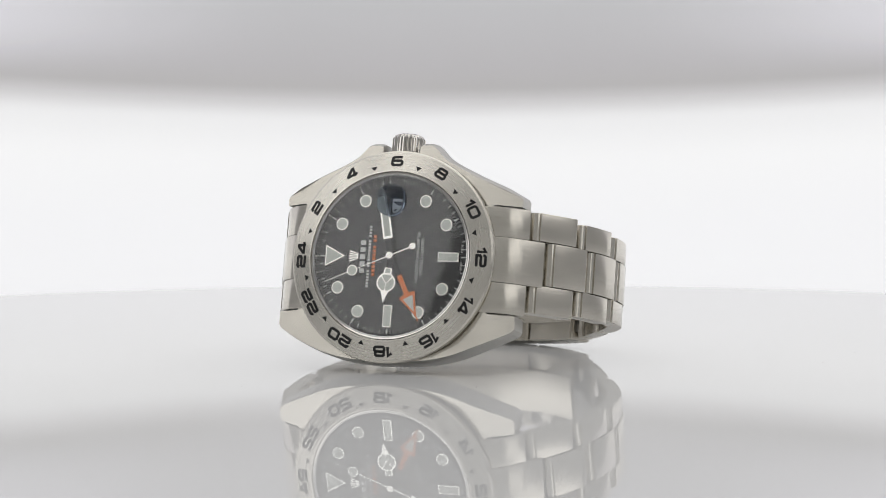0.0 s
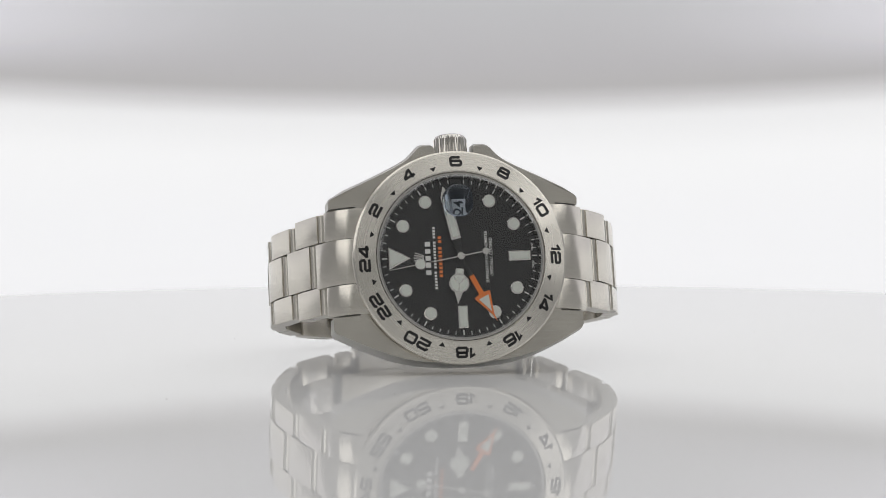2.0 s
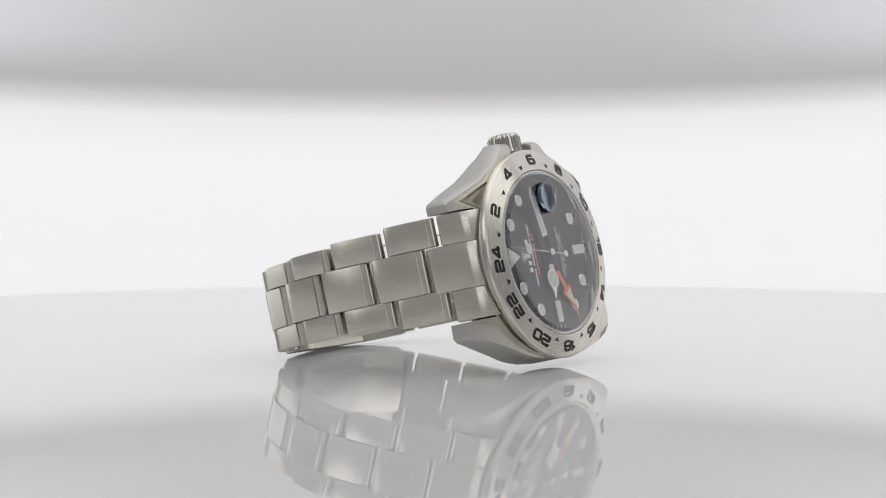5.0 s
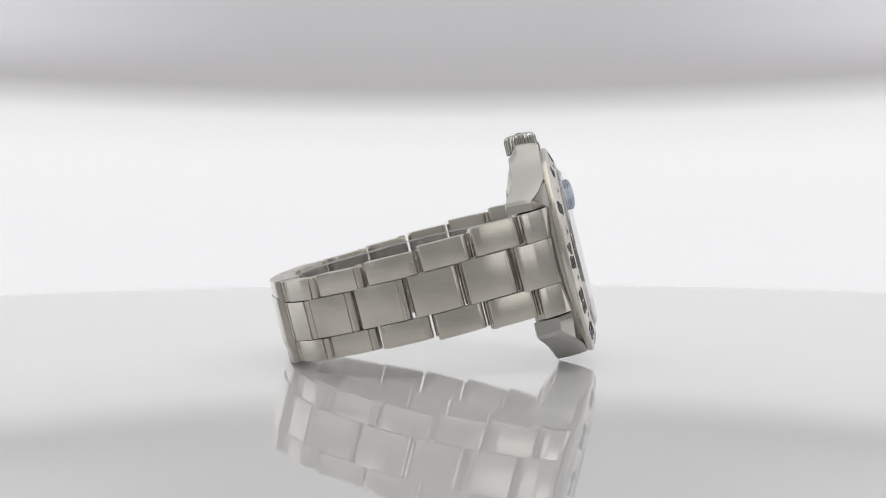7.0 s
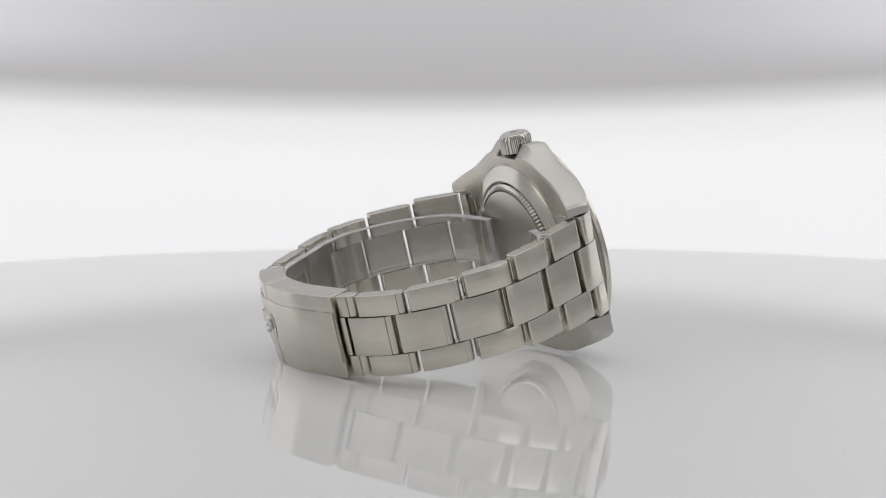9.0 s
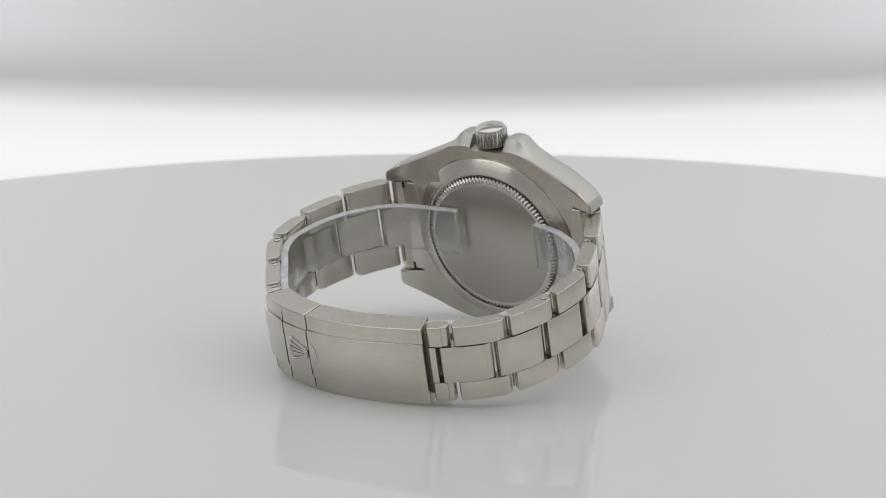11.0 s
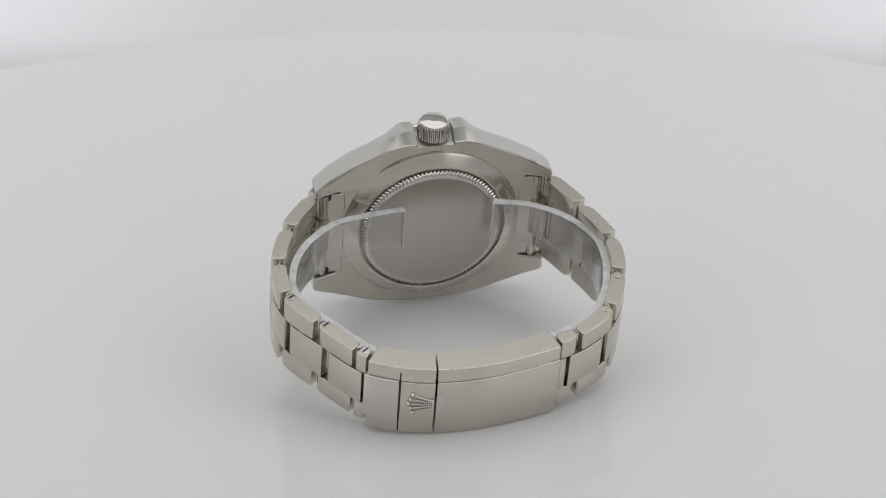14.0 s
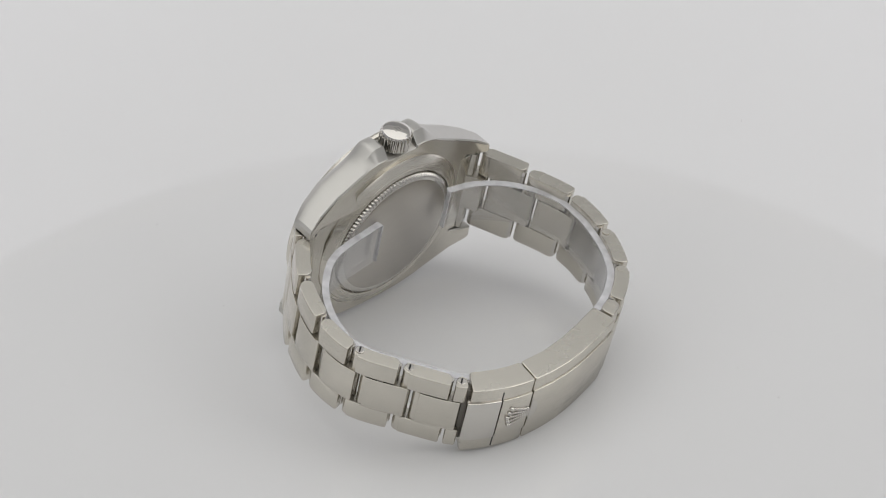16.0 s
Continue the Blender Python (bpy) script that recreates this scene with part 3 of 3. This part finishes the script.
def hands_of_time():
    hand("hour_indicator", -84.0, -0.72, [
        ("", [(-9.3, 0.0), (-6.9, 0.85), (-6.6, 1.45), (-5.9, 1.9), (-5.2, 1.98), (-4.4, 1.8), (-3.7, 1.2), (-3.5, 0.85), (-2.3, 0.8),
              (-2.3, -0.8), (-3.5, -0.85), (-3.7, -1.2), (-4.4, -1.8), (-5.2, -1.98), (-5.9, -1.9), (-6.6, -1.45), (-6.9, -0.85)], 0.16, WHITE_GOLD, ""),
        ("lume", [(-5.2, 0.12), (-4.0, 1.0), (-3.75, 0.6), (-3.7, -0.6), (-4.0, -1.0), (-5.2, -0.12)], 0.16, LUME, "pale luminous filling"),
        ("lume", [(-5.4, 0.12), (-4.2, 1.2), (-4.8, 1.62), (-5.5, 1.66), (-6.3, 1.3), (-6.75, 0.6), (-6.8, 0.10), (-5.5, 0.08)], 0.16, LUME, "pale luminous filling"),
        ("lume", [(-5.4, -0.12), (-5.5, -0.08), (-6.8, -0.10), (-6.75, -0.6), (-6.3, -1.3), (-5.5, -1.66), (-4.8, -1.62), (-4.2, -1.2)], 0.16, LUME, "pale luminous filling"),
        ("lume", [(-3.35, 0.5), (-2.5, 0.5), (-2.5, -0.5), (-3.35, -0.5)], 0.16, LUME, "pale luminous filling"),
        ("base", [(-2.3, 0.55), (0.6, 0.5), (0.6, -0.5), (-2.3, -0.55)], 0.12, BLACK_PAINT, "blackened base"),
    ], "white metal hour pointer with a three-part luminous disc")
    hand("gmt_pointer", -117.3, -0.52, [
        ("", [(-14.4, 0.0), (-12.6, 0.22), (-8.4, 1.75), (-8.1, 0.5), (-4.2, 0.5), (-4.2, -0.5), (-8.1, -0.5), (-8.4, -1.75), (-12.6, -0.22)], 0.14, ORANGE, ""),
        ("lume", [(-12.1, 0.0), (-8.95, 1.05), (-8.95, -1.05)], 0.14, LUME, "pale luminous filling"),
        ("base", [(-4.2, 0.3), (0.5, 0.3), (0.5, -0.3), (-4.2, -0.3)], 0.10, BLACK_PAINT, "blackened base"),
    ], "orange arrow pointer of the second time zone")
    hand("minute_indicator", 78.3, -1.0, [
        ("", [(-14.0, 0.0), (-12.0, 0.95), (-11.2, 0.98), (-3.4, 0.98), (-3.4, -0.98), (-11.2, -0.98), (-12.0, -0.95)], 0.16, WHITE_GOLD, ""),
        ("lume", [(-11.6, 0.6), (-3.9, 0.62), (-3.9, -0.62), (-11.6, -0.6)], 0.16, LUME, "pale luminous filling"),
        ("base", [(-3.4, 0.7), (0.7, 0.5), (0.7, -0.5), (-3.4, -0.7)], 0.12, BLACK_PAINT, "blackened base"),
    ], "broad white metal minute pointer, luminous filled")
    s = hand("seconds_indicator", -22.5, -1.35, [
        ("", [(-14.2, 0.07), (0, 0.12), (4.3, 0.14), (4.3, -0.14), (0, -0.12), (-14.2, -0.07)], 0.12, WHITE_GOLD, ""),
        ("lume_dot", round_points(1.08, 28, (-8.1, 0)), 0.14, WHITE_GOLD, "round luminous dot"),
        ("lume", round_points(0.88, 28, (-8.1, 0)), 0.20, LUME, "pale luminous filling"),
        ("counterweight", round_points(0.68, 24, (4.95, 0)), 0.12, WHITE_GOLD, "round counterweight"),
        ("hub", round_points(0.72, 24), 0.24, WHITE_GOLD, "polished hub"),
    ], "thin sweeping seconds pointer with a luminous dot")
    part("pinion", lathe([(0, -1.75), (0.35, -1.75), (0.45, -1.6), (0.45, 0)], 24), WHITE_GOLD, WATCH, "tiny polished centre pin")
    return s


case()
dial()
SECONDS = hands_of_time()


# ---- bracelet: links along the outer line of the closed band ----
LINE = [(-17.6, 1.0), (-20.6, 1.7), (-23.4, 3.6), (-25.9, 7.4), (-29.9, 16.0), (-33.3, 25.2), (-33.7, 32.0), (-32.1, 39.1), (-29.5, 45.0),
        (-26.2, 49.6), (-20.5, 53.7), (-14.0, 56.3), (0.0, 59.2), (11.0, 59.0), (19.2, 56.6), (24.7, 53.0), (30.8, 44.6), (35.4, 37.5),
        (36.9, 31.0), (36.0, 22.8), (32.3, 14.3), (27.1, 7.6), (23.8, 3.8), (20.8, 1.7), (17.6, 1.0)]


def smooth_line(pts, n=24):
    out = []
    P = [Vector(p) for p in pts]
    P = [2 * P[0] - P[1]] + P + [2 * P[-1] - P[-2]]
    for i in range(1, len(P) - 2):
        for k in range(n):
            t = k / n
            a, b, c, d = P[i - 1], P[i], P[i + 1], P[i + 2]
            out.append(0.5 * (2 * b + (c - a) * t + (2 * a - 5 * b + 4 * c - d) * t * t + (3 * b - a - 3 * c + d) * t ** 3))
    out.append(P[-2])
    return out


BAND = smooth_line(LINE)
RUN = [0.0]
for _a, _b in zip(BAND, BAND[1:]):
    RUN.append(RUN[-1] + (_b - _a).length)
TOTAL = RUN[-1]


def on_band(s, depth=0.0):
    """The point at arc length s of the band, depth millimetres inside its outer line."""
    s = min(max(s, 0.0), TOTAL)
    i = min(max(int(np.searchsorted(RUN, s)) - 1, 0), len(BAND) - 2)
    f = (s - RUN[i]) / max(1e-9, RUN[i + 1] - RUN[i])
    p = BAND[i].lerp(BAND[i + 1], f)
    j0, j1 = max(i - 6, 0), min(i + 7, len(BAND) - 1)
    t = (BAND[j1] - BAND[j0]).normalized()
    return p + Vector((t.y, -t.x)) * -depth * SIDE


SIDE = 1.0
if (on_band(TOTAL / 2, 5.0) - BAND[len(BAND) // 2]).y > 0:
    SIDE = -1.0


def near(x, y):
    """Arc length of the band's point nearest to (x, y)."""
    k = min(range(len(BAND)), key=lambda i: (BAND[i] - Vector((x, y))).length)
    return RUN[k]


def link_mesh(s0, s1, z0, z1, thick, r0=0.3, r1=0.3, edge=0.12, lift=0.0, roll=0, low_r=0.4):
    """One link: a curved plank with softened long edges. roll: -1 or 1 puts a rounded hinge roll at that end, a little lower than the face."""
    def arc(s, sg, r, drop):
        return [(s + sg * r * (1 - math.cos(radians(a))), drop + r * (1 - math.sin(radians(a))) - lift) for a in (0, 22, 45, 68, 90)]

    left = arc(s0, 1, r0, 0.0) if roll >= 0 else arc(s0, 1, 1.25, 0.26) + [(s0 + 1.45, 0.28 - lift), (s0 + 1.50, 0.05 - lift), (s0 + 1.57, -lift)]
    right = arc(s1, -1, r1, 0.0) if roll <= 0 else arc(s1, -1, 1.25, 0.26) + [(s1 - 1.45, 0.28 - lift), (s1 - 1.50, 0.05 - lift), (s1 - 1.57, -lift)]
    a, b = left[-1][0], right[-1][0]
    top = left + [(a + (b - a) * i / 6, -lift) for i in range(1, 6)] + right[::-1]
    low = [(s1 - low_r * (1 - math.cos(radians(g))), thick - low_r * (1 - math.sin(radians(g)))) for g in (0, 45, 90)]
    low += [(s1 - low_r - (s1 - s0 - 2 * low_r) * i / 4, thick) for i in range(1, 4)]
    low += [(s0 + low_r * (1 - math.cos(radians(g))), thick - low_r * (1 - math.sin(radians(g)))) for g in (90, 45, 0)]
    ring = top + low
    cx, cd = (s0 + s1) / 2, thick / 2
    bm = bmesh.new()
    rows = []
    for z, k in ((z0, edge), (z0 + edge * 0.4, edge * 0.25), (z0 + edge, 0.0), (z1 - edge, 0.0), (z1 - edge * 0.4, edge * 0.25), (z1, edge)):
        pts = []
        for s, d in ring:
            sd = s + (k if s < cx else -k) * min(1.0, abs(s - cx) / (0.5 * (s1 - s0)))
            dd = d + (k if d < cd else -k * 0.5)
            q = on_band(sd, 0.0)
            u = on_band(sd, 1.0) - q
            q = q + u * dd
            pts.append(Vector((q.x, q.y, z)) * MM)
        rows.append(pts)
    return loft(bm, rows)


def half_width(s):
    """The band narrows from the case to the clasp."""
    f = min(s, TOTAL - s)
    return float(np.interp(f, (10.0, 36.0, 52.0), (10.2, 8.5, 8.05)))


def shift(s):
    """The loose links ride a little towards the crown."""
    return float(np.interp(min(s, TOTAL - s), (6.0, 12.0, 40.0, 62.0), (0.0, 0.42, 0.42, 0.1)))


def link(s0, s1, row, roll, thick=3.0):
    w, dz = half_width((s0 + s1) / 2), shift((s0 + s1) / 2)
    mid = 2.0 + 0.23 * w
    if row == 0:
        bm = link_mesh(s0, s1, dz - mid + 0.05, dz + mid - 0.05, thick, 0.25, 0.25, 0.08, 0.12, roll)
        return part("centre_link", bm, BRUSHED, WATCH, "brushed steel centre link", 24)
    z0, z1 = (dz + mid + 0.05, dz + w) if row > 0 else (dz - w, dz - mid - 0.05)
    bm = link_mesh(s0, s1, z0, z1, thick, 0.40, 0.40, 0.16, 0.0, roll, 1.1)
    return part("side_link", bm, BRUSHED, WATCH, "brushed steel side link", 24)


def knuckle(s, row, case_way):
    """Hinge bar, set towards the case so that light passes through the slot beside it."""
    w, dz = half_width(s), shift(s)
    mid = 2.0 + 0.23 * w
    z0, z1 = (-mid + 0.2, mid - 0.2) if row == 0 else ((mid + 0.2, w - 0.35) if row > 0 else (-w + 0.35, -mid - 0.2))
    bm = bmesh.new()
    rows = []
    for z in (z0 + dz, z1 + dz):
        ring = []
        for i in range(14):
            a = 2 * math.pi * i / 14
            q = on_band(s + case_way * 0.72 + 0.7 * math.cos(a), 2.1 + 0.7 * math.sin(a))
            ring.append(Vector((q.x, q.y, z)) * MM)
        rows.append(ring)
    loft(bm, rows)
    part("link_pin", bm, POLISHED, WATCH, "polished steel hinge bar between links", 40)


def screw(s, slotted):
    w = half_width(s) + shift(s)
    q, u = on_band(s, 1.75), (on_band(s, 1.0) - on_band(s, 0.0))
    z = w
    bm = bmesh.new()
    for r, h0, h1 in ((0.85, -0.25, 0.05),):
        loft(bm, [[Vector((q.x + r * k * math.cos(2 * math.pi * i / 20), q.y + r * k * math.sin(2 * math.pi * i / 20), z + h)) * MM for i in range(20)]
                  for k, h in ((1, h0), (1, h1 - 0.05), (0.9, h1))])
    sc = part("screw" if slotted else "pin_end", bm, POLISHED if slotted else BRUSHED, WATCH, "small slotted steel screw" if slotted else "round end of a steel pin", 40)
    if not slotted:
        return
    bm = bmesh.new()
    t = Vector((0.8, 0.6))
    nrm = Vector((-t.y, t.x))
    loft(bm, [[Vector((q.x + t.x * a * 0.75 + nrm.x * b * 0.17, q.y + t.y * a * 0.75 + nrm.y * b * 0.17, z + h)) * MM for a, b in ((-1, -1), (1, -1), (1, 1), (-1, 1))] for h in (0.0, 0.07)])
    part("slot", bm, BLACK_PAINT, sc, "dark screw slot")


def bracelet():
    clasp0, clasp1 = near(-14.2, 56.3), near(22.7, 54.6)
    # Slots from the case to the clasp: along the centre row and along the side rows.
    centre_slots = ([13.2, 24.3, 35.2, 46.1, 57.2, 68.2], [13.7, 24.2, 34.3, 44.3, 54.9, 65.2])
    side_slots = ([10.2, 21.0, 31.9, 42.9, 54.0, 65.3], [10.2, 21.3, 32.0, 41.7, 52.2, 62.7])
    for side in (0, 1):
        S = (lambda s: s) if side == 0 else (lambda s: TOTAL - s)
        roll = -1 if side == 0 else 1

        def span(a, b):
            return sorted((S(a), S(b)))

        last = (clasp0 if side == 0 else TOTAL - clasp1) - 0.7
        # End piece that fits the case between the lugs.
        lo, hi = span(0.0, centre_slots[side][0] - 0.3)
        part("end_link", link_mesh(lo, hi, -4.30, 4.45, 4.2, 0.3, 0.3, 0.10, 0.12), BRUSHED, WATCH, "brushed steel end link between the lugs", 24)
        for row in (1, -1):
            lo, hi = span(0.0, side_slots[side][0] - 0.3)
            z0, z1 = (4.5, 10.3) if row > 0 else (-10.3, -4.35)
            part("end_link", link_mesh(lo, hi, z0, z1, 4.0, 0.3, 0.3, 0.12, 0.0), BRUSHED, WATCH, "brushed steel end link between the lugs", 24)
        x0, x1 = (-22.8, -18.3) if side == 0 else (18.3, 22.8)
        part("end_link_base", plate(rounded_box(x0, -10.2, x1, 10.2, 0.4, 2), 4.4, 7.4, 0.15), BRUSHED, WATCH, "flat inner face of the end link", 28)
        for z in (-9.5, 9.5):
            cx = -21.6 if side == 0 else 21.6
            part("spring_bar_slot", plate(rounded_box(cx - 0.45, z - 0.75, cx + 0.45, z + 0.75, 0.3, 3), 7.30, 7.44), BLACK_PAINT, WATCH, "dark slot that shows the spring bar", None)
        for row, slots in ((0, centre_slots[side]), (1, side_slots[side]), (-1, side_slots[side])):
            for i, c in enumerate(slots):
                end = slots[i + 1] - 0.42 if i + 1 < len(slots) else last
                knuckle(S(c), row, roll)
                if end - c > 0.9:
                    link(*span(c + 0.42, end), row, roll if end - c > 3 else 0)
                if row == 1 and i >= len(slots) - 3:
                    screw(S(c + 1.5), side)
        # Narrow tongue by which the band enters the clasp; its dark colour paints the shade there.
        lo, hi = span(last - 0.6, last + 2.4)
        part("clasp_tongue", link_mesh(lo, hi, -6.6, 6.6, 3.0, 0.2, 0.2, 0.1, -0.9), PAINTED_SHADE, WATCH, "steel tongue inside the clasp, coloured dark for the shade there", 24)
    # Folding clasp: stepped cover with a flat safety catch and an emblem.
    w = 8.3
    seam = near(10.6, 59.05)
    cover = part("clasp_cover", link_mesh(clasp0, seam - 0.12, -w, w, 4.2, 0.35, 0.35, 0.22, 0.95), BRUSHED, WATCH, "long brushed steel clasp cover with a raised band", 24)
    part("raised_band", link_mesh(clasp0 + 0.02, seam - 0.14, -w * 0.62, w * 0.62, 1.0, 0.22, 0.22, 0.14, 1.3), BRUSHED, cover, "raised brushed middle band", 24)
    catch = part("safety_catch", link_mesh(seam + 0.12, clasp1, -w, w, 4.2, 0.35, 0.35, 0.22, 0.95), BRUSHED, WATCH, "hinged steel safety catch of the clasp", 24)
    mid = seam + 6.7
    part("catch_plate", link_mesh(mid + 0.14, clasp1 + 0.45, -w * 0.60, w * 0.62, 1.0, 0.2, 0.2, 0.12, 1.40), POLISHED, catch, "smooth flat lifting plate", 24)
    part("catch_plate", link_mesh(seam + 0.14, mid - 0.14, -w * 0.60, w * 0.60, 1.0, 0.2, 0.2, 0.12, 1.28), BRUSHED, catch, "brushed plate that carries the emblem", 24)
    part("catch_groove", link_mesh(mid - 0.14, mid + 0.14, -w + 0.5, w - 1.2, 1.0, 0.03, 0.03, 0.02, 0.97), BLACK_PAINT, catch, "dark groove across the catch", 28)
    # Dished thumb notch where the cover meets the catch.
    bm = bmesh.new()
    rings = []
    for k, h in ((1.0, 1.30), (0.97, 1.36), (0.80, 1.335), (0.55, 1.32), (0.05, 1.31)):
        ring = []
        for i in range(25):
            a = radians(-90 + 180 * i / 24)
            sd = seam - 0.16 - 1.75 * k * math.cos(a)
            q = on_band(sd, 0.0)
            q = q + (q - on_band(sd, 1.0)) * h
            ring.append(Vector((q.x, q.y, 2.75 * k * math.sin(a) - 0.2)) * MM)
        rings.append(ring)
    loft(bm, rings)
    part("thumb_notch", bm, POLISHED, cover, "dished polished thumb notch", 60)
    # Emblem: five prongs with round tips, fanning out from an oval base.
    em = bmesh.new()
    base = seam + 0.55

    def pad(s, z, r, h):
        q, u = on_band(s, 0.0), on_band(s, 1.0) - on_band(s, 0.0)
        t = Vector((u.y, -u.x))
        rings = []
        for k, hh in ((1.0, -1.1), (1.0, -1.28 - h * 0.6), (0.55, -1.28 - h)):
            ring = []
            for i in range(12):
                a = 2 * math.pi * i / 12
                c = q + t * (r * k * math.cos(a)) + u * hh
                ring.append(Vector((c.x, c.y, z + r * k * math.sin(a))) * MM)
            rings.append(ring)
        loft(em, rings)
    for k in range(-2, 3):
        for j in range(12):
            f = j / 11
            pad(base + 4.4 * f - 0.35 * abs(k) * f, 0.35 * k * (1 - f) + 1.12 * k * f, 0.26 + (0.2 if j == 11 else 0), 0.4 if j < 11 else 0.6)
    for z in (-0.9, -0.6, -0.3, 0, 0.3, 0.6, 0.9):
        pad(base - 0.1 + 0.15 * abs(z), z, 0.34, 0.5)
    part("clasp_emblem", em, POLISHED, catch, "small raised emblem", 40)
    # Inner folding blade of the clasp.
    part("clasp_blade", link_mesh(clasp0 - 5.0, clasp1 + 1.0, -4.6, 4.6, 4.9, 0.2, 0.2, 0.1, -4.3), BRUSHED, WATCH, "brushed inner folding blade of the clasp", 40)


bracelet()


def plastic_band():
    """Clear strip curled inside the bracelet."""
    ob = new("plastic_strip")
    tagged(ob, "clear plastic protective strip curled inside the steel bracelet", "plastic strip")
    bm, edge = bmesh.new(), bmesh.new()
    pts = []
    a, b = near(-34.5, 31.0), near(36.8, 31.0)
    path = [Vector((-12.0, 11.2)), Vector((-18.0, 12.7)), Vector((-23.6, 16.2)), Vector((-27.5, 21.0)), Vector((-29.6, 26.0))]
    n = 60
    for i in range(n + 1):
        path.append(on_band(a + (b - a) * i / n, 4.2))
    path += [Vector((31.7, 26.0)), Vector((29.4, 21.0)), Vector((25.2, 16.2)), Vector((19.0, 12.6)), Vector((6.6, 11.0))]
    path = smooth_line([tuple(p) for p in path], 3)
    z0, z1 = -2.5, 7.3
    def strip(target, o0, o1, za, zb):
        rings = []
        for i, p in enumerate(path):
            t = (path[min(i + 1, len(path) - 1)] - path[max(i - 1, 0)]).normalized()
            nrm = Vector((-t.y, t.x))
            q0, q1 = p + nrm * o0, p + nrm * o1
            rings.append([Vector((q0.x, q0.y, za)) * MM, Vector((q0.x, q0.y, zb)) * MM, Vector((q1.x, q1.y, zb)) * MM, Vector((q1.x, q1.y, za)) * MM])
        loft(target, rings)
    strip(bm, -0.2, 1.15, z0, z1)
    s = part("strip", bm, PLASTIC, ob, "clear flexible strip", 40)
    s.visible_shadow = False
    ends = bmesh.new()
    for p, sx in ((path[0], -1), (path[-1], 1)):
        plate([(p.x - 0.15, z0), (p.x + 0.15, z0), (p.x + 0.15, z1), (p.x - 0.15, z1)], p.y - 0.5, p.y + 0.5, 0.05, ends)
    n = part("strip_end", ends, PLASTIC_EDGE, ob, "cloudy cut ends of the strip", 40)
    n.visible_shadow = False
    strip(edge, -0.23, 1.18, z1 - 0.12, z1 + 0.10)
    e = part("strip_edge", edge, PLASTIC_EDGE, ob, "cloudy cut edge", 40)
    e.visible_shadow = False
    return ob


STRIP = plastic_band()


def dust():
    """A few specks that lie on the table and turn with the watch."""
    ob_bm = bmesh.new()
    rnd = random.Random(7)
    for i in range(26):
        a, r = rnd.uniform(0, 6.283), rnd.uniform(38, 125)
        s = rnd.choice((0.06, 0.08, 0.1, 0.16))
        x, y = r * math.cos(a), r * math.sin(a)
        ring = [Vector((x + s * math.cos(k * 1.0472), y + s * 0.6 * math.sin(k * 1.0472), 0)) * MM for k in range(6)]
        loft(ob_bm, [[Vector((p.x, p.y, 0.00002)) for p in ring], [Vector((p.x, p.y, 0.00006)) for p in ring]])
    ob = new("dust_specks", finish(ob_bm, "dust_specks", DUST))
    return tagged(ob, "tiny grey dust specks lying on the table", "dust", kind="stuff")


SPECKS = dust()


# ---- what moves ----
def watch_pose(t):
    seat = pose(-0.001225, -0.024985, 0.012836) @ pose(0, 0, 0, -13.761) @ pose(0, 0, 0, 0, -0.568, 0)
    return pose(0, 0, PIVOT) @ pose(0, 0, 0, 0, 0, SPIN * (t - FRONT)) @ seat


def motions():
    times = [0.5 * i for i in range(33)]
    walk(WATCH, [(t, watch_pose(t)) for t in times])
    walk(STRIP, [(t, watch_pose(t)) for t in times])
    walk(SPECKS, [(t, pose(0, 0, 0, 0, 0, SPIN * (t - FRONT))) for t in times])
    walk(SECONDS, [(t, pose(0, 0, 0, 0, -22.0 + 6.0 * t, 0)) for t in times])
    walk(BACKDROP, [(t, arm_pose(e)) for t, e in ELEVATION])


motions()
